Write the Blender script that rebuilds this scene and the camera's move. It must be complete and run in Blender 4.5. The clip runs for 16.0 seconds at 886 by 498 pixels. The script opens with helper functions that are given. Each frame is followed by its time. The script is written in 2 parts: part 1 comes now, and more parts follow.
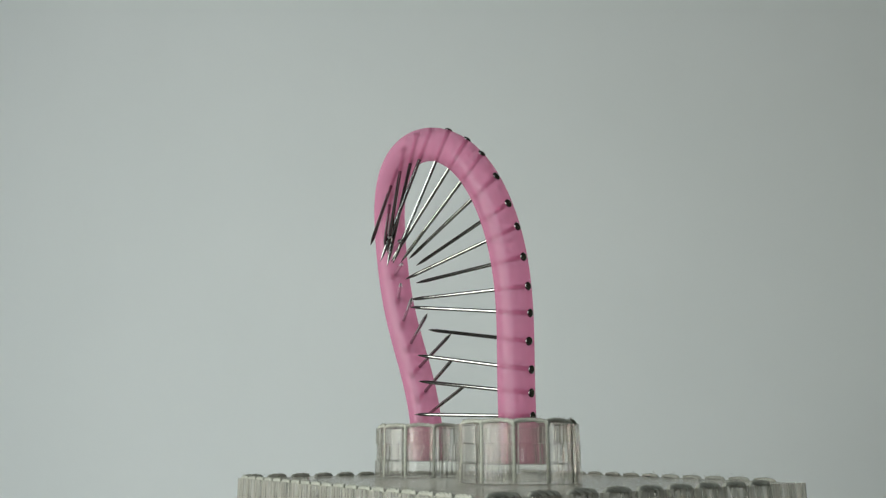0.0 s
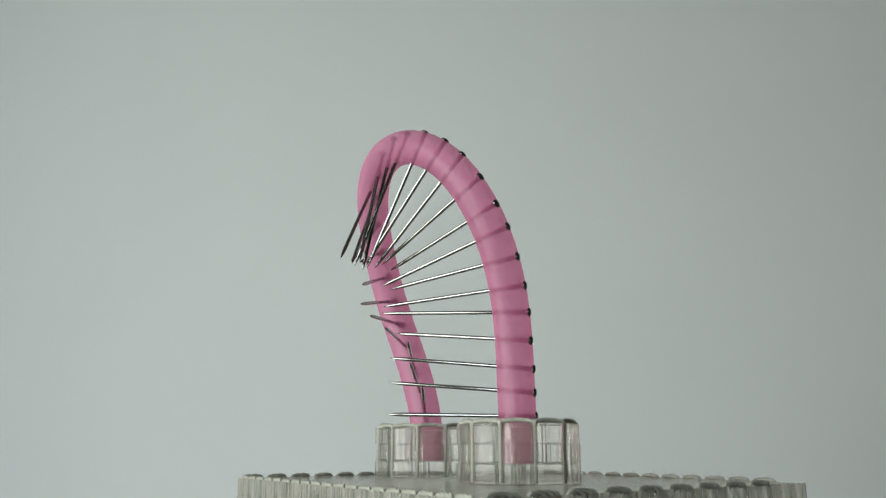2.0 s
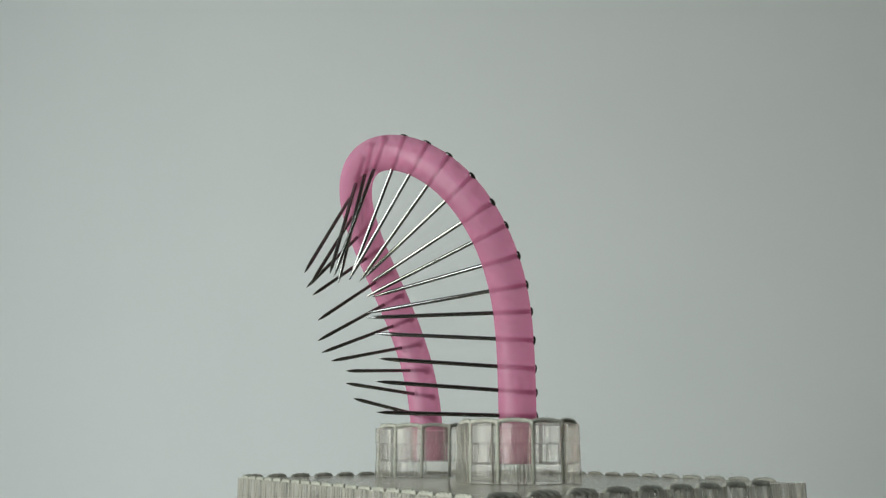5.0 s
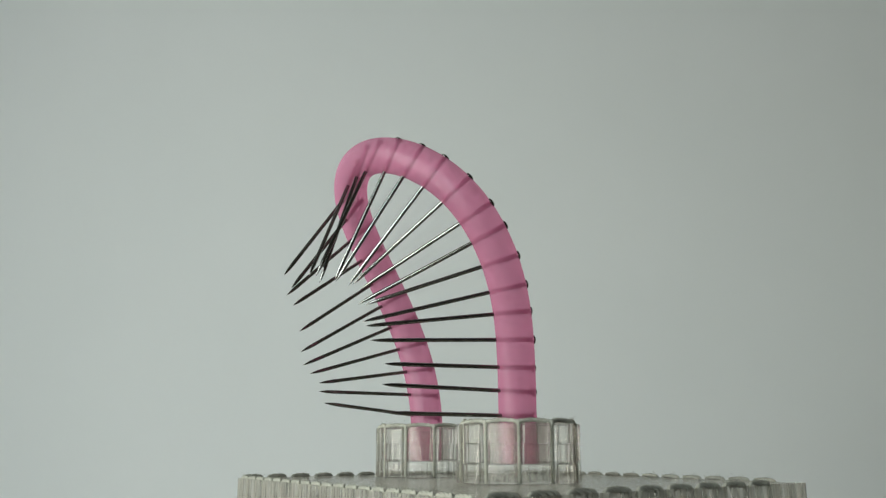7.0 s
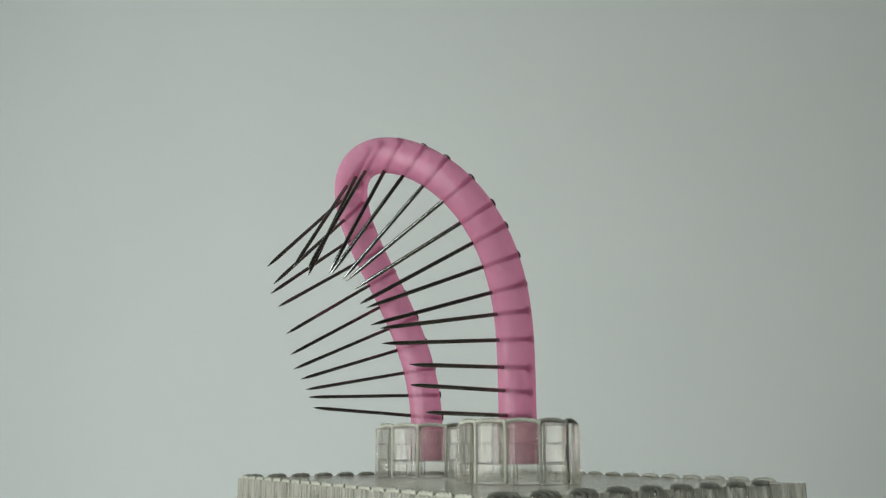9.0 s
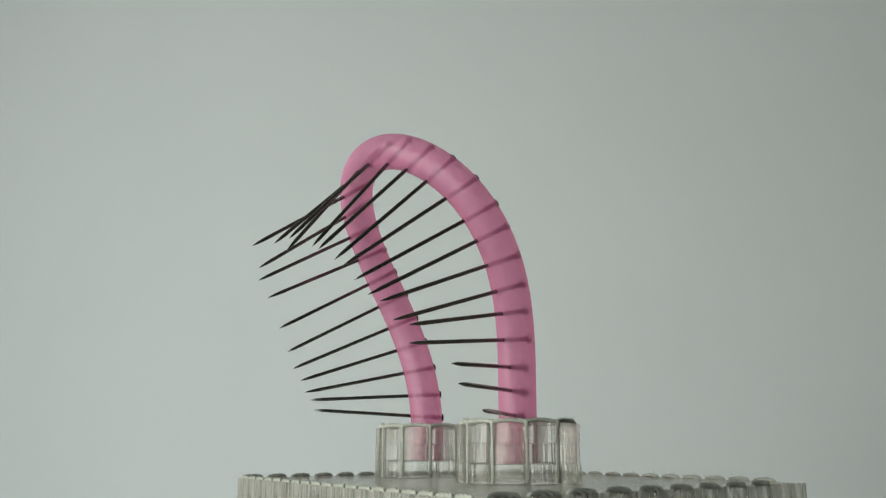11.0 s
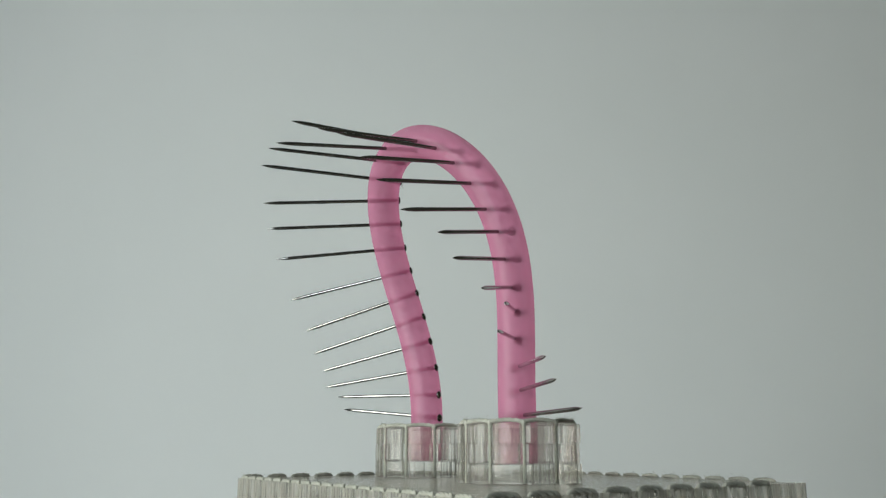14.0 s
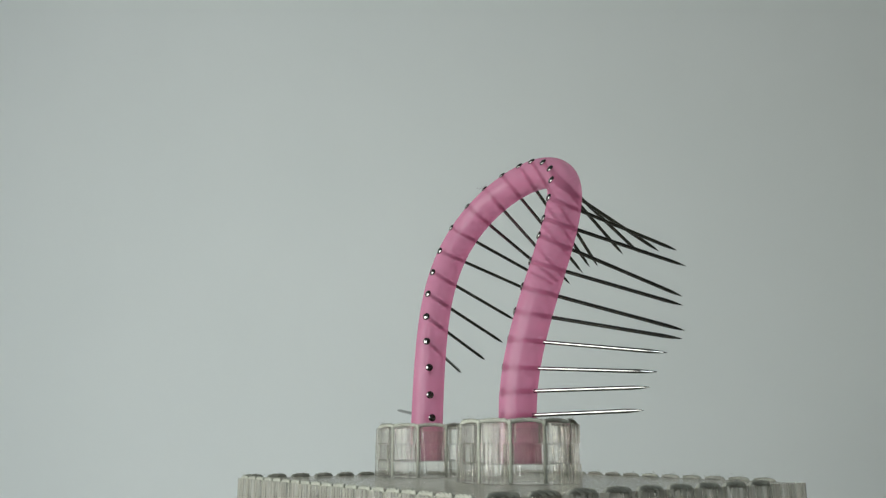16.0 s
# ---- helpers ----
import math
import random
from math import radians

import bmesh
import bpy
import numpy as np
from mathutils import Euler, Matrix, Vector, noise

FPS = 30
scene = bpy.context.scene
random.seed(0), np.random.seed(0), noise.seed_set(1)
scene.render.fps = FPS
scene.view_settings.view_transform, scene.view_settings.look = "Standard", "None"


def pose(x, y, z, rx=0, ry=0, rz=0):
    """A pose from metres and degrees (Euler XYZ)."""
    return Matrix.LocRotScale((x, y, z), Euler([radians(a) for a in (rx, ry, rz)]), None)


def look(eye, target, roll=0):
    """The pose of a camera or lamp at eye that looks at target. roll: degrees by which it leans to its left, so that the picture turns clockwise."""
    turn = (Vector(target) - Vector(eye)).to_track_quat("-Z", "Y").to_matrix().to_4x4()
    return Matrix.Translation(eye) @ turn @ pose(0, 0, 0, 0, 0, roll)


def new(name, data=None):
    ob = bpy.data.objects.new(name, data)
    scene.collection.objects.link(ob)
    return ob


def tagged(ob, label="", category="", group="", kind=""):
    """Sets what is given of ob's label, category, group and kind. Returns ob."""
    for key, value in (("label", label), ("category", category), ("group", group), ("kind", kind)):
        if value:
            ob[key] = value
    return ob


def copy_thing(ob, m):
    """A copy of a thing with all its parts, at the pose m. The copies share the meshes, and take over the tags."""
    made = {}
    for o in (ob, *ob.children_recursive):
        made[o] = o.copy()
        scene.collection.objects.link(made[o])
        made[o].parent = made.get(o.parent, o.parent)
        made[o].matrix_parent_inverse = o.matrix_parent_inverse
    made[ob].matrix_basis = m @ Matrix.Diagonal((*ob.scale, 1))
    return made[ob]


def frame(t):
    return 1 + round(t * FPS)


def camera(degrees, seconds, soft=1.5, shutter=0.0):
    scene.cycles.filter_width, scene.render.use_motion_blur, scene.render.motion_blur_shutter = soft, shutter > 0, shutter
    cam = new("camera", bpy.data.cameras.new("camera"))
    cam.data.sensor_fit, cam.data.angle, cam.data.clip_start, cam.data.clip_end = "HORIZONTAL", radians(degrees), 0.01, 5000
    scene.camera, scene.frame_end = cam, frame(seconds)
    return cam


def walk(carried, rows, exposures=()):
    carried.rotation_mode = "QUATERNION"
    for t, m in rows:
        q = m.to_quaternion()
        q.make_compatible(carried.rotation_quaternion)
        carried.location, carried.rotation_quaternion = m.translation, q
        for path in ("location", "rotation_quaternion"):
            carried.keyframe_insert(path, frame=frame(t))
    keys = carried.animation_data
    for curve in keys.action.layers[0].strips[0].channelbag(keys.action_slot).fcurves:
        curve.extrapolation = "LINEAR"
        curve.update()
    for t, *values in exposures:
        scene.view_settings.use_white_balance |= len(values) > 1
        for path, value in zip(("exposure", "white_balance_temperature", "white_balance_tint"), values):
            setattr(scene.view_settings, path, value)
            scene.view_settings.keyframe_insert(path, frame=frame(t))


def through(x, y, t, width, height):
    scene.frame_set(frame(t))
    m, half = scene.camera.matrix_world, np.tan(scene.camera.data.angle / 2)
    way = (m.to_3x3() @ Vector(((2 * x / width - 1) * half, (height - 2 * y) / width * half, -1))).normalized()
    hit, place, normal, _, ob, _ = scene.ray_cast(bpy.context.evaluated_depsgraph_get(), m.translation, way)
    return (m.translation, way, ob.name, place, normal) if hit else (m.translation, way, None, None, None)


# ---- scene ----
# The rod: millimetres, seen from the lens. Each bend gives, along the rod from the near
# clamp to the far one, its lean in the plane of the clamps, its sway out of it and its spin.
LENS_F, HORIZON = 1499.8, 791.8
NEAR, FAR = (16.97, 196.35), (-4.45, 236.87)
CLAMP_Z, ROD_LENGTH = 4.13, 178.21
PIN_AT = (2.8, 8.3, 13.7, 20.1, 26.4, 32.1, 38.6, 45.2, 50.8, 57.9, 64.9, 71.4, 78.3, 85.6, 91.0, 97.7, 104.7, 111.5, 118.7, 126.0, 133.3, 140.3, 147.2, 154.2, 161.3, 168.3, 174.2)
PIN_TWIST = (1.5, -0.9, 2.2, -6.6, 3.7, 3.0, 0.2, 3.8, -4.9, -4.7, -1.9, 0.1, -2.1, 0.2, -5.7, -3.1, 4.3, -0.1, 0.5, -2.3, 0.3, 4.9, 4.5, 2.7, -2.3, 2.1, 1.7)
PIN_REACH = (32.2, 32.3, 31.5, 32.9, 33.6, 33.7, 32.4, 33.7, 32.8, 33.0, 32.8, 33.2, 32.6, 33.0, 33.3, 32.9, 33.2, 32.7, 32.9, 32.4, 32.1, 32.3, 32.9, 32.1, 31.9, 31.7, 31.2)
PIN_TILT = (2.5, 5.4, 6.1, 5.4, 5.3, 1.3, 1.6, -0.9, 2.5, 5.1, 3.2, 4.3, 1.6, 3.3, 4.1, -1.8, -1.1, -0.6, -4.8, -7.0, -1.7, 0.5, -0.3, -2.0, -3.2, -6.7, -7.1)
bends = []
def bend(t, lean, sway, spin):
    bends.append((t, *lean, *sway, *spin))

bend(0.0, (0.9, -5.4, 6.1, 41.7, 87.7, 143.6, 176.3, 190.7, 183.9),
     (-2.0, -3.9, -12.1, -12.6, -8.0, 11.2, 10.5, 12.7, 3.7),
     (109.5, 107.2, 104.4, 104.5, 110.2, 111.2, 105.2, 93.2))
bend(1.5, (1.6, -4.9, 5.1, 42.8, 89.5, 140.6, 174.7, 193.0, 185.5),
     (-1.1, -7.1, -18.8, -17.6, -6.1, 15.9, 16.3, 15.1, 2.9),
     (127.6, 121.2, 111.4, 107.7, 111.3, 119.5, 118.6, 107.9))
bend(3.5, (-1.6, -9.2, 2.7, 46.0, 90.2, 136.6, 172.4, 188.7, 184.7),
     (-1.7, -10.2, -25.0, -24.3, -6.5, 22.5, 27.0, 15.7, 2.1),
     (151.9, 135.0, 118.2, 104.9, 112.4, 133.8, 140.4, 130.4))
bend(7.0, (-1.4, -13.1, 1.2, 49.7, 89.4, 134.3, 170.2, 185.2, 183.3),
     (-1.1, -13.1, -29.8, -30.9, -5.7, 29.0, 33.4, 17.7, -1.1),
     (178.1, 162.5, 134.9, 113.0, 120.6, 154.1, 172.4, 171.0))
bend(9.0, (-0.8, -11.6, 0.7, 49.2, 90.9, 133.3, 170.3, 186.9, 182.7),
     (-0.9, -11.7, -29.8, -31.7, -5.8, 28.2, 33.9, 17.2, -1.2),
     (203.3, 180.3, 147.7, 118.2, 129.1, 165.5, 193.2, 192.4))
bend(11.5, (-0.4, -10.5, 1.9, 45.3, 92.9, 132.8, 172.1, 188.6, 180.4),
     (-0.2, -9.8, -26.5, -31.0, -5.1, 24.5, 30.5, 17.0, -0.5),
     (232.6, 202.0, 167.5, 139.2, 146.7, 178.4, 200.3, 212.3))
bend(12.5, (-0.1, -9.5, 1.0, 44.2, 93.8, 132.6, 172.7, 188.9, 180.3),
     (-1.4, -8.2, -23.4, -28.9, -4.9, 23.0, 28.2, 14.5, -1.0),
     (244.8, 213.0, 179.8, 151.4, 159.0, 190.2, 213.1, 223.8))
bend(13.5, (0.1, -9.2, 2.2, 42.4, 91.7, 136.7, 174.8, 187.3, 180.6),
     (-1.8, -6.0, -19.2, -24.6, -5.2, 19.3, 23.6, 12.9, -1.7),
     (256.4, 224.5, 192.9, 168.6, 173.3, 200.9, 224.0, 240.8))
bend(14.5, (0.1, -7.9, 1.7, 40.7, 90.4, 139.9, 176.2, 186.6, 179.9),
     (-2.2, -4.3, -11.5, -18.9, -4.7, 14.6, 16.2, 10.1, -2.6),
     (267.6, 240.9, 216.1, 198.4, 201.1, 225.3, 239.1, 248.7))
bend(14.8, (-0.7, -7.1, 2.5, 39.6, 90.0, 141.0, 176.5, 187.2, 180.3),
     (-0.4, -3.7, -8.2, -14.2, -3.2, 10.6, 11.8, 7.7, -2.4),
     (271.3, 249.9, 229.8, 217.7, 219.2, 234.7, 247.2, 251.9))
bend(15.0, (-0.5, -7.3, 3.3, 38.6, 89.9, 141.9, 176.3, 187.6, 180.2),
     (-0.5, -2.5, -2.9, -7.3, -4.0, 5.3, 7.5, 4.8, -1.9),
     (273.4, 259.3, 245.7, 238.9, 239.5, 248.8, 254.9, 254.4))
bend(15.2, (-0.3, -7.9, 3.4, 38.5, 89.3, 142.3, 175.9, 187.6, 180.3),
     (2.0, 0.7, 0.9, 2.0, -3.0, 0.0, 0.2, -0.1, -3.8),
     (275.1, 271.9, 271.9, 277.1, 276.2, 272.8, 266.9, 257.4))
bend(15.4, (0.2, -9.1, 2.4, 39.5, 89.9, 139.9, 176.2, 187.1, 179.9),
     (0.7, 3.7, 7.3, 10.7, -1.1, -8.6, -7.3, -3.5, -3.5),
     (278.3, 285.7, 300.2, 317.7, 319.5, 299.8, 281.1, 260.3))
bend(15.6, (0.3, -9.9, 3.2, 40.6, 89.7, 138.2, 176.4, 187.5, 179.6),
     (-0.7, 6.3, 15.3, 15.4, -1.5, -15.1, -12.3, -6.2, -3.4),
     (280.5, 297.9, 320.2, 350.1, 351.7, 322.5, 293.0, 262.7))
bend(15.8, (0.2, -10.1, 4.3, 42.7, 88.7, 136.6, 177.9, 187.3, 179.7),
     (-0.9, 9.8, 21.0, 19.2, -3.2, -19.9, -17.2, -7.8, -3.2),
     (283.2, 308.0, 341.0, 381.8, 384.2, 346.3, 307.5, 267.2))
bend(16.0, (-0.1, -9.3, 5.1, 43.8, 88.3, 135.2, 180.9, 186.5, 179.8),
     (-1.7, 12.3, 22.6, 21.1, -5.0, -23.1, -18.7, -8.2, -1.7),
     (285.7, 313.2, 351.1, 394.7, 404.2, 356.5, 313.8, 270.3))


MM = 0.001
PLATE_Z = 0.800
EYE_Z = PLATE_Z + 0.00769
PITCH = math.degrees(math.atan2(HORIZON - 441, LENS_F))

# ---- camera: it stands still ----
cam = camera(2 * math.degrees(math.atan(784 / LENS_F)), 16.0, soft=1.3)
stand = pose(0, 0, EYE_Z, 90 + PITCH, 0, 0)
walk(cam, [(0.0, stand), (16.0, stand)], exposures=[(0.0, -0.03, 6235, 5), (4.0, -0.03, 6235, 5), (6.5, -0.03, 6320, 4),
                                              (11.5, -0.03, 6320, 4), (12.5, -0.03, 6205, 5), (16.0, -0.03, 6205, 5)])

# ---- world and light ----
world = bpy.data.worlds.new("sky")
scene.world = world
world.use_nodes = True
sky = world.node_tree.nodes.new("ShaderNodeTexSky")
sky.sky_type, sky.sun_disc = "NISHITA", False
sky.sun_elevation, sky.sun_rotation = radians(40), radians(250)
back = world.node_tree.nodes["Background"]
world.node_tree.links.new(sky.outputs[0], back.inputs[0])
back.inputs[1].default_value = 0.10


def area_light(name, place, target, wide, high, watts, colour):
    lamp = bpy.data.lights.new(name, "AREA")
    lamp.shape, lamp.size, lamp.size_y = "RECTANGLE", wide, high
    lamp.energy, lamp.color = watts, colour
    ob = new(name, lamp)
    ob.matrix_world = look(place, target)
    return ob


# daylight in the openings of two tall windows, behind and beside the camera
area_light("west_window_daylight", (-1.66, -0.66, 1.03), (0.0, -0.66, 1.03), 1.62, 1.64, 57, (1.0, 1.0, 0.945))
area_light("south_window_daylight", (-1.11, -1.56, 1.20), (-1.11, 0.0, 1.20), 0.78, 1.3, 28, (0.91, 0.965, 1.0))


# ---- materials ----
def material(name):
    m = bpy.data.materials.new(name)
    m.use_nodes = True
    t = m.node_tree
    return m, t, t.nodes["Principled BSDF"], t.links


def grain(t, scale, detail=4, coords="Object", stretch=(1, 1, 1)):
    c = t.nodes.new("ShaderNodeTexCoord")
    mp = t.nodes.new("ShaderNodeMapping")
    mp.inputs["Scale"].default_value = stretch
    n = t.nodes.new("ShaderNodeTexNoise")
    n.inputs["Scale"].default_value, n.inputs["Detail"].default_value = scale, detail
    t.links.new(c.outputs[coords], mp.inputs[0])
    t.links.new(mp.outputs[0], n.inputs["Vector"])
    return n.outputs["Fac"]


def ramp(t, fac, a, b, lo=0.3, hi=0.7):
    r = t.nodes.new("ShaderNodeValToRGB")
    r.color_ramp.elements[0].position, r.color_ramp.elements[1].position = lo, hi
    r.color_ramp.elements[0].color, r.color_ramp.elements[1].color = (*a, 1), (*b, 1)
    t.links.new(fac, r.inputs[0])
    return r.outputs[0]


def bump(t, bsdf, fac, strength, distance):
    b = t.nodes.new("ShaderNodeBump")
    b.inputs["Strength"].default_value, b.inputs["Distance"].default_value = strength, distance
    t.links.new(fac, b.inputs["Height"])
    t.links.new(b.outputs[0], bsdf.inputs["Normal"])


def paint(name, a, b, scale, rough, relief=0.0004):
    m, t, p, l = material(name)
    l.new(ramp(t, grain(t, scale), a, b), p.inputs["Base Color"])
    p.inputs["Roughness"].default_value = rough
    bump(t, p, grain(t, scale * 60, 3), 0.25, relief)
    return m


def silicone():
    """Soft silicone: a glossy skin, half clear, over a body that scatters light."""
    m, t, p, l = material("pink_silicone")
    l.new(ramp(t, grain(t, 260, 4, stretch=(1, 1, 0)), (0.69, 0.295, 0.435), (0.75, 0.335, 0.475)), p.inputs["Base Color"])
    p.inputs["Roughness"].default_value = 0.26
    p.inputs["Specular IOR Level"].default_value = 0.75
    clear = t.nodes.new("ShaderNodeBsdfTransparent")
    clear.inputs[0].default_value = (0.96, 0.70, 0.82, 1)
    soft = t.nodes.new("ShaderNodeBsdfTranslucent")
    soft.inputs[0].default_value = (0.89, 0.42, 0.61, 1)
    mix, mix2 = t.nodes.new("ShaderNodeMixShader"), t.nodes.new("ShaderNodeMixShader")
    mix.inputs[0].default_value, mix2.inputs[0].default_value = 0.55, 0.54
    l.new(p.outputs[0], mix.inputs[1])
    l.new(soft.outputs[0], mix.inputs[2])
    l.new(mix.outputs[0], mix2.inputs[1])
    l.new(clear.outputs[0], mix2.inputs[2])
    l.new(mix2.outputs[0], t.nodes["Material Output"].inputs[0])
    return m


def steel(name, colour, rough):
    m, t, p, l = material(name)
    dark = tuple(c * 0.75 for c in colour)
    l.new(ramp(t, grain(t, 500, 3, stretch=(1, 1, 0.1)), dark, colour), p.inputs["Base Color"])
    p.inputs["Metallic"].default_value = 1.0
    p.inputs["Roughness"].default_value = rough
    return m


def acrylic(name, tint, milky, rough, streak, through):
    """Cut clear acrylic: glass with an even milky share, its tone streaked upright."""
    m, t, p, l = material(name)
    p.inputs["Base Color"].default_value = (0.972, 0.957, 0.915, 1)
    p.inputs["Transmission Weight"].default_value = 1.0
    p.inputs["IOR"].default_value = 1.41
    l.new(ramp(t, grain(t, 300, 3), (rough * 0.4,) * 3, (rough * 1.6,) * 3), p.inputs["Roughness"])
    marks = grain(t, 1500, 4, stretch=(1, 1, 0.02))
    bump(t, p, marks, streak, 0.0003)
    soft = t.nodes.new("ShaderNodeBsdfTranslucent")
    dull = t.nodes.new("ShaderNodeBsdfDiffuse")
    shade = ramp(t, marks, tuple(c * 0.70 for c in tint), tint, 0.42, 0.58)
    l.new(shade, soft.inputs[0])
    l.new(shade, dull.inputs[0])
    both, mix = t.nodes.new("ShaderNodeMixShader"), t.nodes.new("ShaderNodeMixShader")
    both.inputs[0].default_value, mix.inputs[0].default_value = 0.5, milky
    l.new(soft.outputs[0], both.inputs[1])
    l.new(dull.outputs[0], both.inputs[2])
    l.new(p.outputs[0], mix.inputs[1])
    l.new(both.outputs[0], mix.inputs[2])
    clear, whole = t.nodes.new("ShaderNodeBsdfTransparent"), t.nodes.new("ShaderNodeMixShader")
    clear.inputs[0].default_value = (0.985, 0.975, 0.94, 1)
    whole.inputs[0].default_value = through
    l.new(mix.outputs[0], whole.inputs[1])
    l.new(clear.outputs[0], whole.inputs[2])
    l.new(whole.outputs[0], t.nodes["Material Output"].inputs[0])
    return m


PINK = silicone()
STEEL = steel("polished_steel", (0.33, 0.326, 0.305), 0.085)
HEAD_STEEL = steel("dark_steel", (0.22, 0.21, 0.20), 0.08)
CLEAR = acrylic("clear_acrylic", (0.97, 0.935, 0.84), 0.17, 0.010, 0.10, 0.21)
PLATE_CLEAR = acrylic("plate_acrylic", (0.98, 0.94, 0.83), 0.36, 0.03, 0.05, 0.13)
# dark tone for the pins' dim streaks in the tube, and for the lint
DARK_PINK = paint("dark_pink_streak_and_lint", (0.14, 0.022, 0.065), (0.18, 0.03, 0.08), 300, 0.6, 0.0001)
CORD = paint("cotton_cord", (0.25, 0.25, 0.205), (0.38, 0.375, 0.315), 900, 0.9, 0.0001)
WALL = paint("wall_paint", (0.75, 0.775, 0.76), (0.79, 0.81, 0.795), 1.4, 0.75)
CEILING = paint("ceiling_paint", (0.10, 0.10, 0.10), (0.13, 0.13, 0.125), 2.0, 0.8)
GREY_WALL = paint("grey_wall_paint", (0.24, 0.243, 0.238), (0.28, 0.283, 0.278), 2.0, 0.7)
EAST_WALL = paint("olive_bounce_tint", (0.070, 0.074, 0.052), (0.09, 0.094, 0.066), 2.0, 0.7)
DARK_WALL = paint("dark_wall_paint", (0.034, 0.034, 0.034), (0.046, 0.046, 0.044), 2.0, 0.7)
FLOOR = paint("floor_boards", (0.44, 0.41, 0.36), (0.54, 0.51, 0.45), 5, 0.5)
TABLE = paint("table_laminate", (0.10, 0.10, 0.095), (0.14, 0.14, 0.13), 8, 0.45)
FRAME = paint("window_paint", (0.76, 0.76, 0.74), (0.82, 0.82, 0.80), 6, 0.4)


# ---- building helpers ----
def part(name, bm, mat, parent=None, label="", smooth=False):
    me = bpy.data.meshes.new(name)
    bm.normal_update()
    bm.to_mesh(me)
    bm.free()
    me.materials.append(mat)
    if smooth:
        me.polygons.foreach_set("use_smooth", [True] * len(me.polygons))
    ob = new(name, me)
    ob.parent = parent
    if label:
        tagged(ob, label)
    return ob


def empty(name, m):
    ob = new(name)
    ob.matrix_basis = m
    ob.empty_display_size = 0.01
    return ob


def box(x0, x1, y0, y1, z0, z1, bevel=0.0):
    bm = bmesh.new()
    bmesh.ops.create_cube(bm, size=1)
    for v in bm.verts:
        v.co = ((x0 + x1) / 2 + v.co.x * (x1 - x0), (y0 + y1) / 2 + v.co.y * (y1 - y0), (z0 + z1) / 2 + v.co.z * (z1 - z0))
    if bevel:
        bmesh.ops.bevel(bm, geom=bm.edges[:], offset=bevel, segments=2, affect="EDGES")
    return bm


def rings(bm, sections, close_start=True, close_end=True):
    """Joins rings of points to a skin."""
    rows = [[bm.verts.new(p) for p in s] for s in sections]
    n = len(rows[0])
    for a, b in zip(rows, rows[1:]):
        for i in range(n):
            bm.faces.new((a[i], a[(i + 1) % n], b[(i + 1) % n], b[i]))
    if close_start:
        bm.faces.new(rows[0][::-1])
    if close_end:
        bm.faces.new(rows[-1])
    return bm


def turned(profile, n=16):
    """A turned body about z, from (radius, height) pairs."""
    return [[(r * math.cos(2 * math.pi * i / n), r * math.sin(2 * math.pi * i / n), z) for i in range(n)] for r, z in profile]


def strand(bm, path, radius, n=6, widths=None):
    """A round strand along a list of points."""
    sections = []
    for i, p in enumerate(path):
        d = (path[min(i + 1, len(path) - 1)] - path[max(i - 1, 0)]).normalized()
        a = d.orthogonal().normalized() if i == 0 else (a - d * a.dot(d)).normalized()
        b = d.cross(a)
        r = radius * (widths[i] if widths else 1.0)
        sections.append([p + (a * math.cos(2 * math.pi * k / n) + b * math.sin(2 * math.pi * k / n)) * r for k in range(n)])
    rings(bm, sections)


# ---- room ----
def setting(name, bm, mat, label):
    return tagged(part(name, bm, mat), label, name.split("_")[0], kind="structure")


setting("wall_north", box(-1.7, 1.7, 1.75, 1.85, 0, 2.42), WALL, "smooth off-white painted wall behind the table")
# east wall is added out of view: dark olive for a dim greenish bounce
setting("wall_east", box(1.6, 1.7, -1.5, 1.75, 0, 2.42), EAST_WALL, "unseen side wall, added dark olive to tint and dim the light from the right")
setting("floor", box(-1.7, 1.7, -1.6, 1.85, -0.1, -0.002), FLOOR, "pale grey-washed wooden floor")
setting("ceiling", box(-1.7, 1.7, -1.6, 1.85, 2.424, 2.52), CEILING, "plain grey ceiling")


def joined(boxes):
    bm = bmesh.new()
    for a in boxes:
        b = box(*a)
        me = bpy.data.meshes.new("piece")
        b.to_mesh(me)
        b.free()
        bm.from_mesh(me)
        bpy.data.meshes.remove(me)
    return bm


setting("wall_west", joined(((-1.7, -1.6, -1.5, -1.47, 0, 2.42), (-1.7, -1.6, 0.15, 1.75, 0, 2.42),
                             (-1.7, -1.6, -1.47, 0.15, 0, 0.21), (-1.7, -1.6, -1.47, 0.15, 1.85, 2.42))), GREY_WALL, "grey side wall with a tall window")
setting("wall_south", joined(((-1.7, -1.5, -1.6, -1.5, 0, 2.42), (-0.72, 1.7, -1.6, -1.5, 0, 2.42),
                              (-1.5, -0.72, -1.6, -1.5, 0, 0.55), (-1.5, -0.72, -1.6, -1.5, 1.85, 2.42))), DARK_WALL, "dark grey wall with a high window")


def window(name, m, half, tall):
    w = tagged(empty(name, m), "white framed window in a dark wall", "window", kind="structure")
    for x0, x1, z0, z1 in ((-half, -half + 0.04, -tall, tall), (half - 0.04, half, -tall, tall),
                           (-half + 0.04, half - 0.04, -tall, -tall + 0.04), (-half + 0.04, half - 0.04, tall - 0.04, tall)):
        part("window_frame", box(x0, x1, -0.02, 0.02, z0, z1, 0.004), FRAME, w)


window("window_1", pose(-1.63, -0.66, 1.03, 0, 0, 90), 0.81, 0.82)
window("window_2", pose(-1.11, -1.53, 1.20), 0.39, 0.65)


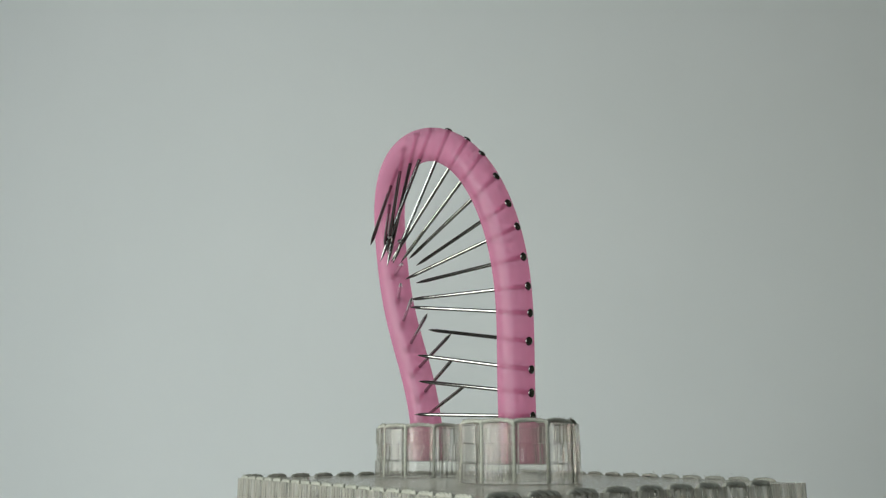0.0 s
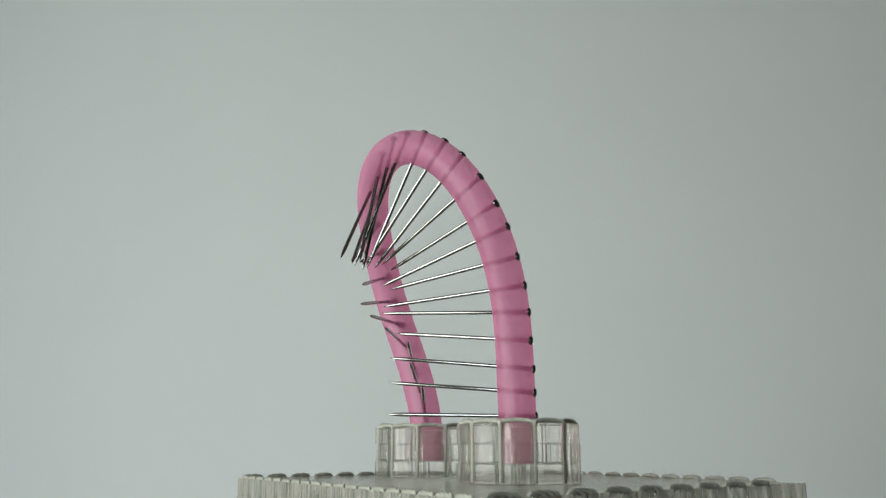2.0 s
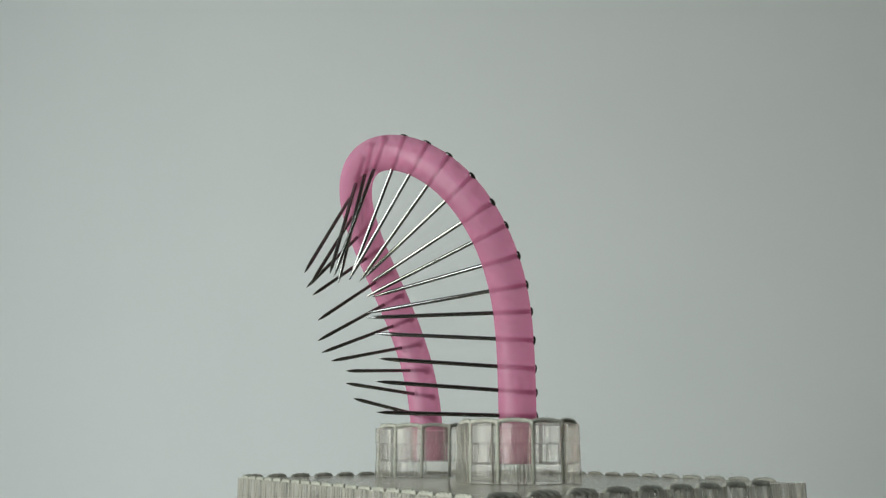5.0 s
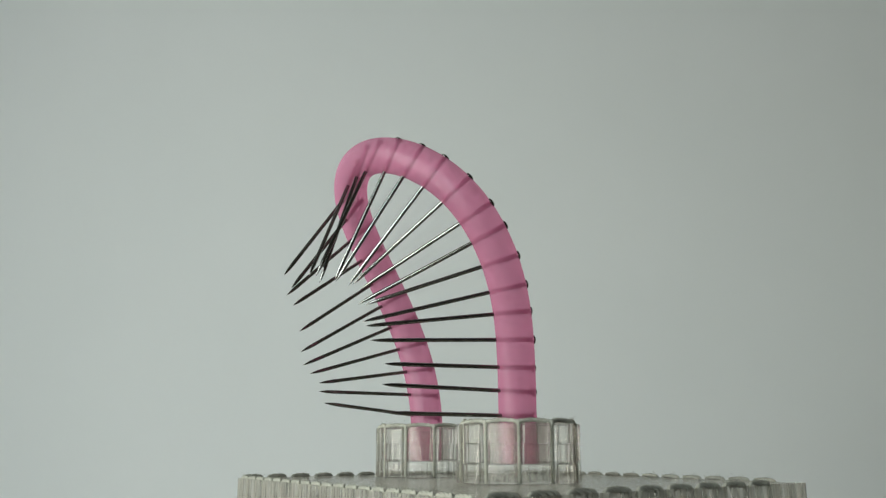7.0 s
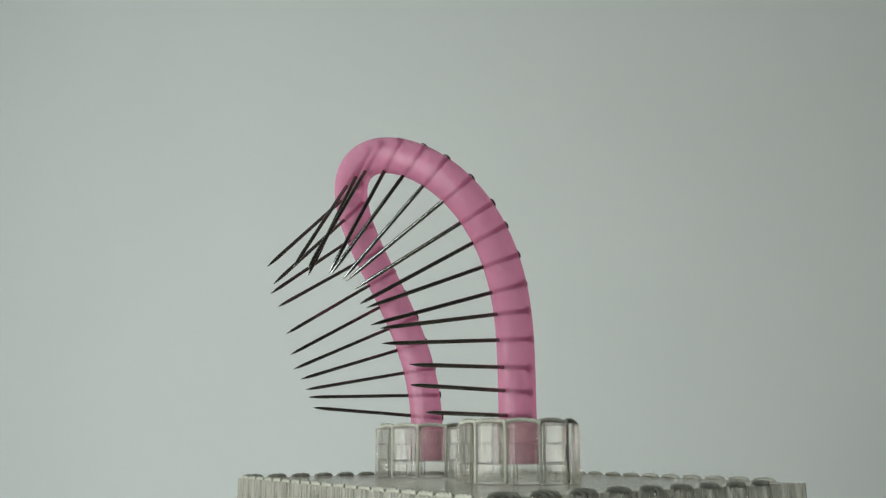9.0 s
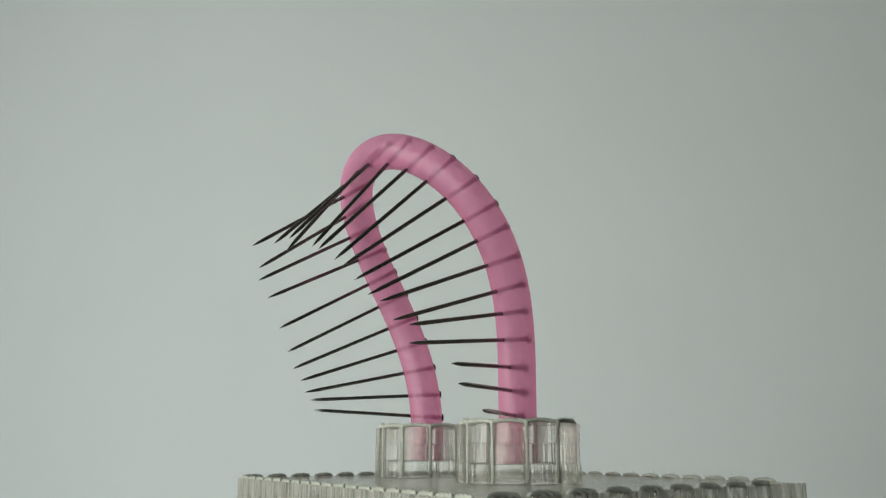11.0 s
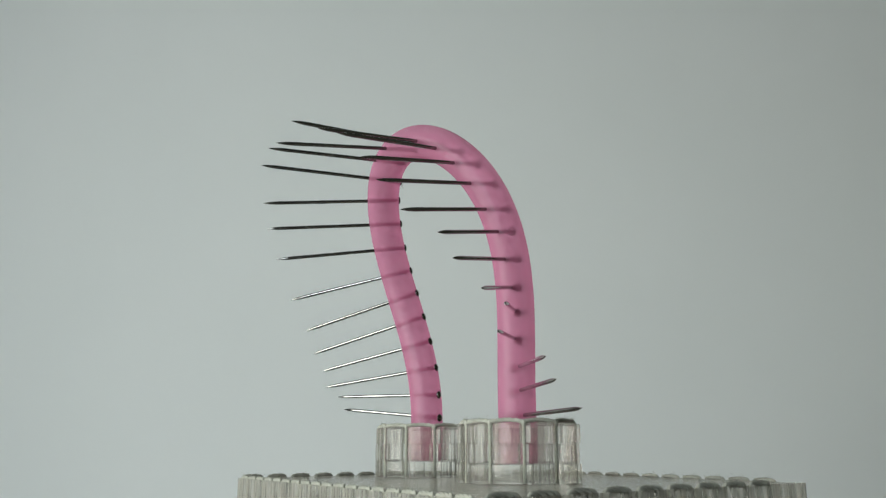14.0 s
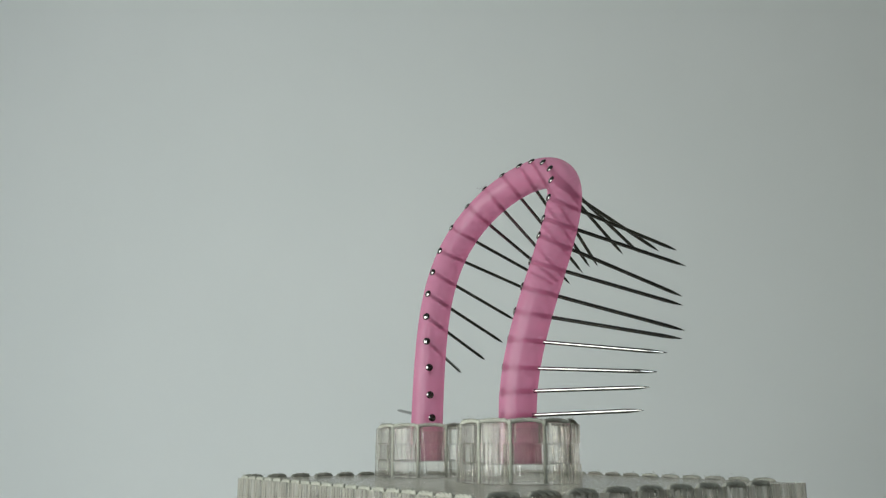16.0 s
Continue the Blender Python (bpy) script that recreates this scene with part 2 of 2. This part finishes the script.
def table():
    t = tagged(empty("table", pose(0, 0.25, 0.0)), "dark grey laminate table with square legs", "table")
    part("tabletop", box(-0.25, 0.25, -0.2, 0.25, 0.712, 0.745, 0.003), TABLE, t)
    for x in (-0.21, 0.21):
        for y in (-0.16, 0.21):
            part("leg", box(x - 0.025, x + 0.025, y - 0.025, y + 0.025, 0, 0.711, 0.003), TABLE, t)


table()


# ---- cord edging ----
def cord_loop(span, rise, depth, radius, inset):
    """A twisted cord: up a notch, over the tooth and down the next; x runs along the edge, y points inwards."""
    line = []
    for i in range(6):
        line.append(Vector((-span / 2, -inset, -depth + depth * i / 6)))
    for i in range(17):
        a = math.pi * i / 16
        line.append(Vector((-span / 2 * math.cos(a), -inset + (inset + 0.9 * radius) * math.sin(a), -0.3 * radius + (rise + 0.3 * radius) * math.sin(a) ** 0.75)))
    for i in range(1, 7):
        line.append(Vector((span / 2, -inset, -depth * i / 6)))
    fine = []
    for a, b in zip(line, line[1:]):
        for k in range(3):
            fine.append(a.lerp(b, k / 3))
    fine.append(line[-1])
    bm = bmesh.new()
    widths = [1.0 if p.z > -0.4 * radius else 0.68 for p in fine]  # pulled thin down the notches
    for s in range(3):
        path, run = [], 0.0
        for i, p in enumerate(fine):
            d = (fine[min(i + 1, len(fine) - 1)] - fine[max(i - 1, 0)]).normalized()
            side = d.cross(Vector((0, 1, 0.001))).normalized()
            other = d.cross(side)
            if i:
                run += (p - fine[i - 1]).length
            a = 2 * math.pi * (run / (radius * 7.5) + s / 3)
            path.append(p + (side * math.cos(a) + other * math.sin(a)) * radius * 0.42 * widths[i])
        strand(bm, path, radius * 0.58, 6, widths)
    # loose fibres
    dice = random.Random(7)
    for k in range(26):
        p = fine[dice.randrange(20, len(fine) - 20)] + Vector((0, 0, radius * 0.7))
        way = Vector((dice.uniform(-1, 1), dice.uniform(-0.6, 0.6), dice.uniform(0.3, 1.2))).normalized()
        curl = Vector((dice.uniform(-1, 1), dice.uniform(-1, 1), dice.uniform(-0.8, 0.2)))
        size = dice.uniform(0.3, 1.1) * MM
        strand(bm, [p + way * size * i / 4 + curl * size * (i / 4) ** 2 * 0.8 for i in range(5)], 0.016 * MM, 3)
    return bm


# ---- toothed acrylic spools ----
TEETH, SPOOL_R, LAYER = 11, 13.75 * MM, 4.25 * MM


def spool_outline(r, notch, seed, per=20):
    """Saw-cut teeth: some faces smooth, others left with upright ridges."""
    dice = random.Random(seed)
    rough = [dice.choice((0.008, 0.025, 0.04, 0.06)) * MM for _ in range(TEETH)]
    out = []
    for k in range(TEETH * per):
        u = (k % per) / per
        side = min(u, 1 - u)
        dip = notch * max(0.0, 1 - (side / 0.135) ** 4)
        swell = 0.25 * MM * math.sin(math.pi * u)
        ridge = dice.uniform(-1, 1) * rough[k // per] if side > 0.14 else 0.0
        a = 2 * math.pi * k / (TEETH * per)
        out.append(((r + swell + ridge - dip) * math.cos(a), (r + swell + ridge - dip) * math.sin(a)))
    return out


def spool_layer(bore, z0, z1, shrink, seed):
    edge = spool_outline(SPOOL_R - shrink, 1.45 * MM, seed)
    n = len(edge)
    e = 0.12 * MM
    bm = bmesh.new()
    scale = 1 - e / SPOOL_R
    skins = [[(x * scale, y * scale, z0) for x, y in edge], [(x, y, z0 + e) for x, y in edge],
             [(x, y, z1 - e) for x, y in edge], [(x * scale, y * scale, z1) for x, y in edge]]
    if bore:
        hole = [(bore * math.cos(2 * math.pi * k / n), bore * math.sin(2 * math.pi * k / n)) for k in range(n)]
        skins += [[(x, y, z1) for x, y in hole], [(x, y, z0) for x, y in hole], skins[0]]
        rows = [[bm.verts.new(p) for p in s] for s in skins[:-1]]
        rows.append(rows[0])
        for a, b in zip(rows, rows[1:]):
            for i in range(n):
                bm.faces.new((a[i], a[(i + 1) % n], b[(i + 1) % n], b[i]))
    else:
        rings(bm, skins)
    bmesh.ops.recalc_face_normals(bm, faces=bm.faces[:])
    return bm


TUBE_R = 4.33 * MM


def spool(m):
    s = tagged(empty("toothed_spool", m), "clear acrylic toothed spool of stacked layers, edged with pale cord", "spool", "turning spools")
    gap = 0.05 * MM
    for k, (bore, shrink) in enumerate(((0, 0), (TUBE_R + 0.15 * MM, 0.2 * MM), (TUBE_R + 0.15 * MM, 0.1 * MM))):
        part("layer", spool_layer(bore, k * LAYER + gap, (k + 1) * LAYER - gap, shrink, 11 + k), CLEAR, s).matrix_basis = pose((0.0, 0.12, -0.08)[k] * MM, (0.1, -0.1, 0.0)[k] * MM, 0, 0, 0, (0.5, -0.7, 0.3)[k])
    pitch = 2 * math.pi / TEETH
    first = None
    for k in range(TEETH):
        a = pitch * (k + 0.5)
        if first is None:
            first = part("cord_loop", cord_loop(SPOOL_R * pitch * 0.92, 0.62 * MM, 3 * LAYER - 0.3 * MM, 0.52 * MM, 0.0), CORD, s, "twisted pale cotton cord", True)
            ob = first
        else:
            ob = new("cord_loop", first.data)
            ob.parent = s
        ob.matrix_basis = pose(SPOOL_R * 0.912 * math.cos(a), SPOOL_R * 0.912 * math.sin(a), 3 * LAYER, 0, 0, math.degrees(a) + 90)
    return s


near_base = Vector((NEAR[0] * MM, NEAR[1] * MM, PLATE_Z))
far_base = Vector((FAR[0] * MM, FAR[1] * MM, PLATE_Z))
spool_near = spool(Matrix.Translation(near_base))
spool_far = copy_thing(spool_near, Matrix.Translation(far_base))


# ---- stand: a laced acrylic plate on a clear block ----
CORNERS = [Vector((-53, 226.9)) * MM, Vector((4, 132.8)) * MM, Vector((81.2, 196.7)) * MM, Vector((24.2, 290.8)) * MM]


# notches on each side, and the stretch of the side that they take
SIDES = ((19, 0.0, 1.0), (9, 0.03, 0.87), (14, 0.06, 1.0), (14, 0.0, 1.0))


def edged_plate(counts, z0, z1, notch, shrink=0.0):
    centre = sum(CORNERS, Vector((0, 0))) / 4
    edge = []
    for a, b, (notches, u0, u1) in zip(CORNERS, CORNERS[1:] + CORNERS[:1], counts):
        d = (b - a).normalized()
        inward = Vector((-d.y, d.x))
        if inward.dot(centre - a) < 0:
            inward = -inward
        if u0 > 0:
            edge.append(a + inward * shrink)
        for k in range(notches):
            for u in (0.0, 0.05, 0.10, 0.14, 0.5, 0.86, 0.90, 0.95):
                dip = max(0.0, 1 - (min(u, 1 - u) / 0.13) ** 2) * notch
                if k == 0 and u < 0.5 and u0 == 0:
                    dip = 0.0
                if k == notches - 1 and u > 0.5 and u1 == 1:
                    dip = 0.0
                edge.append(a.lerp(b, u0 + (u1 - u0) * (k + u) / notches) + inward * (dip + shrink))
    bm = bmesh.new()
    rings(bm, [[(p.x, p.y, z0) for p in edge], [(p.x, p.y, z1) for p in edge]])
    bmesh.ops.recalc_face_normals(bm, faces=bm.faces[:])
    return bm


def stand_plate():
    s = tagged(empty("stand", pose(0, 0, 0)), "clear layered acrylic stand, its notched rim laced with pale cord", "stand")
    for k in range(4):
        part("layer", edged_plate(SIDES, PLATE_Z - (k + 1) * LAYER + 0.05 * MM, PLATE_Z - k * LAYER - 0.05 * MM, 1.0 * MM), PLATE_CLEAR, s)
    part("foot", edged_plate(((2, 0.0, 1.0),) * 4, 0.745, PLATE_Z - 4 * LAYER - 0.05 * MM, 0.0, 6 * MM), PLATE_CLEAR, s)
    shared = {}
    for side, (a, b) in enumerate(zip(CORNERS, CORNERS[1:] + CORNERS[:1])):
        d = b - a
        count, u0, u1 = SIDES[side]
        pitch = d.length * (u1 - u0) / count
        turn = math.degrees(math.atan2(d.y, d.x))
        for k in range(count):
            if side not in shared:
                ob = part("cord_loop", cord_loop(pitch * (0.78, 0.66, 0.74, 0.66)[side], (0.26, 0.24, 0.40, 0.30)[side] * MM, 4 * LAYER, (0.52, 0.74, 0.45, 0.62)[side] * MM, -0.4 * MM), CORD, s, "twisted pale cotton cord", True)
                shared[side] = ob.data
            else:
                ob = new("cord_loop", shared[side])
                ob.parent = s
            p = a.lerp(b, u0 + (u1 - u0) * (k + 0.5) / count)
            inward = Vector((-d.y, d.x)).normalized() * 0.6 * MM
            ob.matrix_basis = pose(p.x + inward.x, p.y + inward.y, PLATE_Z, 0, 0, turn)


stand_plate()

# ---- the pink tube and its pins ----
SEGMENTS = 300
tube = tagged(empty("silicone_tube", pose(0, 0, 0)), "translucent pink silicone tube bent into an arch between two spools", "tube")


def tube_piece(length, cap=False):
    """A short length of tube along z; its upper rim tucks under the next piece."""
    bm = bmesh.new()
    rings(bm, turned([(TUBE_R, -length / 2), (TUBE_R, length / 2)], 40), cap, cap)
    if not cap:
        rings(bm, turned([(TUBE_R - 0.012 * MM, length / 2 - 0.004 * MM), (TUBE_R - 0.016 * MM, length / 2 + 0.068 * MM)], 40), False, False)
    return bm


tube_segments = []
seg_len = ROD_LENGTH * MM / SEGMENTS
first = part("tube_segment", tube_piece(seg_len), PINK, tube, smooth=True)
tube_segments.append(first)
for k in range(SEGMENTS - 1):
    ob = new("tube_segment", first.data)
    ob.parent = tube
    tube_segments.append(ob)
END_LEN = 7.5 * MM
tube_ends = [part("tube_end", tube_piece(END_LEN, True), PINK, tube, smooth=False)]
tube_ends.append(new("tube_end", tube_ends[0].data))
tube_ends[1].parent = tube
for p in tube_ends[0].data.polygons:
    p.use_smooth = len(p.vertices) == 4


def pin(reach):
    """A steel pin along z, through the rod's axis at the origin: head below, point above."""
    p = tagged(empty("steel_pin", pose(0, 0, 0)), "pointed steel pin with round head stuck through the pink tube", "pin", "pins along the tube")
    r, tip, low = 0.46 * MM, reach * MM, -(TUBE_R - 0.08 * MM)
    bm = bmesh.new()
    rings(bm, turned([(r, low), (r, low + 0.04 * MM), (r, low + 0.1 * MM), (r, tip - 6.1 * MM), (r, tip - 6.0 * MM), (r * 1.02, tip - 4.2 * MM), (r * 0.8, tip - 2.2 * MM), (r * 0.4, tip - 0.8 * MM), (r * 0.08, tip)], 16))
    part("shank", bm, STEEL, p, smooth=True)
    # added rod: its dark colour stands in for the pin dimmed inside the tube
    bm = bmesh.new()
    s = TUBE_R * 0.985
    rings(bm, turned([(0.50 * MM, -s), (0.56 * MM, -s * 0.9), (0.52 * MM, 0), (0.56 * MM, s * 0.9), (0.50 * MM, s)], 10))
    part("pin_streak", bm, DARK_PINK, p, "added dark pink rod, the pin's dim streak inside the tube", True)
    bm = bmesh.new()
    h = 1.04 * MM
    rings(bm, turned([(h * 0.55, low + 0.1 * MM), (h * 0.95, low + 0.02 * MM), (h, low - 0.15 * MM), (h * 0.90, low - 0.34 * MM), (h * 0.55, low - 0.50 * MM), (h * 0.12, low - 0.56 * MM)], 16))
    part("head", bm, HEAD_STEEL, p, "domed dark steel pin head", True)
    return p


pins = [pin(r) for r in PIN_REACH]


def lint(p):
    """A tuft of lint caught on a pin head."""
    bm = bmesh.new()
    dice = random.Random(3)
    for k in range(9):
        start = Vector((dice.uniform(-0.5, 0.5), dice.uniform(-0.5, 0.5), -(TUBE_R / MM + 0.5))) * MM
        way = Vector((dice.uniform(-1, 1), dice.uniform(-1, 1), dice.uniform(-0.9, 0.3))).normalized()
        curl = Vector((dice.uniform(-1, 1), dice.uniform(-1, 1), dice.uniform(-1, 1)))
        size = dice.uniform(0.8, 1.9) * MM
        strand(bm, [start + way * size * i / 5 + curl * size * (i / 5) ** 2 * 0.7 for i in range(6)], 0.022 * MM, 3)
    part("lint", bm, DARK_PINK, p, "tuft of dark lint fibres")


lint(pins[16])


# ---- motion of the rod; the spools turn evenly, against each other ----
SPOOL_START, SPOOL_RATE = (32.0, 17.5), (10.03, -9.3)


def spline_weights(knots, x):
    """Weights of a natural cubic spline over evenly spaced knots."""
    h = 1.0 / (knots - 1)
    a, b = np.eye(knots), np.zeros((knots, knots))
    for i in range(1, knots - 1):
        a[i, i - 1:i + 2] = h / 6, 2 * h / 3, h / 6
        b[i, i - 1:i + 2] = 1 / h, -2 / h, 1 / h
    m = np.linalg.solve(a, b)
    rows = []
    for v in x:
        i = min(int(v / h), knots - 2)
        q = (i + 1) - v / h
        w = (1 - q)
        row = np.zeros(knots)
        row[i], row[i + 1] = q, w
        rows.append(row + ((q ** 3 - q) * m[i] + (w ** 3 - w) * m[i + 1]) * h * h / 6)
    return np.array(rows)


def glide(rows, t):
    """Monotone cubic between the bends in time."""
    x, y = rows[:, 0], rows[:, 1:]
    h = np.diff(x)[:, None]
    d = np.diff(y, axis=0) / h
    s = np.zeros_like(y)
    s[0], s[-1] = d[0], d[-1]
    w1, w2 = 2 * h[1:] + h[:-1], h[1:] + 2 * h[:-1]
    same = d[:-1] * d[1:] > 0
    safe = np.where(same, w1 / np.where(same, d[:-1], 1) + w2 / np.where(same, d[1:], 1), 1)
    s[1:-1] = np.where(same, (w1 + w2) / safe, 0)
    i = min(max(int(np.searchsorted(x, t, side="right")) - 1, 0), len(x) - 2)
    u, k = (t - x[i]) / h[i], h[i]
    return ((1 + 2 * u) * (1 - u) ** 2 * y[i] + u * (1 - u) ** 2 * k * s[i] + u * u * (3 - 2 * u) * y[i + 1] + u * u * (u - 1) * k * s[i + 1])


FINE = 600
ALONG = np.linspace(0, 1, FINE + 1)
W_LEAN, W_SPIN = spline_weights(9, ALONG), spline_weights(8, ALONG)
BENDS = np.array(bends)


def rod_at(t):
    v = np.radians(glide(BENDS, t))
    lean, sway, spin = W_LEAN @ v[:9], W_LEAN @ v[9:18], W_SPIN @ v[18:]
    e = np.array([FAR[0] - NEAR[0], FAR[1] - NEAR[1], 0.0])
    e /= np.linalg.norm(e)
    n, up = np.array([e[1], -e[0], 0.0]), np.array([0, 0, 1.0])
    ca, sa, cb, sb = (f(a)[:, None] for a in (lean, sway) for f in (np.cos, np.sin))
    d = ca * up + sa * e
    tangent, m1 = cb * d + sb * n, -sb * d + cb * n
    m2 = np.cross(tangent, m1)
    step = (tangent[1:] + tangent[:-1]) / 2 * ROD_LENGTH / FINE
    place = np.vstack([np.zeros(3), np.cumsum(step, axis=0)]) + np.array([NEAR[0], NEAR[1], CLAMP_Z])
    miss = np.array([FAR[0], FAR[1], CLAMP_Z]) - place[-1]
    place = place + ALONG[:, None] ** 2 * (3 - 2 * ALONG[:, None]) * miss
    return place, tangent, m1, m2, spin


def sample(a, s):
    x = min(max(s / ROD_LENGTH * FINE, 0), FINE - 1e-6)
    i = int(x)
    return a[i] + (a[i + 1] - a[i]) * (x - i)


def frame_pose(place, x_axis, z_axis):
    z = Vector(z_axis).normalized()
    x = Vector(x_axis)
    x = (x - z * x.dot(z)).normalized()
    m = Matrix((x, z.cross(x), z)).transposed().to_4x4()
    m.translation = Vector((place[0] * MM, place[1] * MM, EYE_Z + place[2] * MM))
    return m


def motions():
    times = [0.25 * k for k in range(52)] + [13.0 + 0.1 * k for k in range(31)]
    seg_rows, pin_rows = [[] for _ in tube_segments], [[] for _ in pins]
    end_rows, spool_rows = [[], []], [[], []]
    for t in times:
        place, tangent, m1, m2, spin = rod_at(t)
        across = np.cos(spin)[:, None] * m1 + np.sin(spin)[:, None] * m2
        for k in range(SEGMENTS):
            s = (k + 0.5) * ROD_LENGTH / SEGMENTS
            seg_rows[k].append((t, frame_pose(sample(place, s), sample(across, s), sample(tangent, s))))
        for k, s in enumerate(PIN_AT):
            a = sample(spin, s) + radians(PIN_TWIST[k])
            d = math.cos(a) * sample(m1, s) + math.sin(a) * sample(m2, s) + math.tan(radians(PIN_TILT[k])) * sample(tangent, s)
            pin_rows[k].append((t, frame_pose(sample(place, s), sample(tangent, s), d)))
        for j, i in enumerate((0, FINE)):
            way = across[i]
            turn = math.degrees(math.atan2(way[1], way[0]))
            base = (near_base, far_base)[j]
            end = Vector((base.x, base.y, EYE_Z + CLAMP_Z * MM - END_LEN / 2))
            end_rows[j].append((t, pose(*end, 0, 0, turn)))
            spool_rows[j].append((t, pose(*base, 0, 0, SPOOL_START[j] + SPOOL_RATE[j] * t)))
    for ob, rows in zip(tube_segments + pins + tube_ends + [spool_near, spool_far], seg_rows + pin_rows + end_rows + spool_rows):
        walk(ob, rows)


motions()
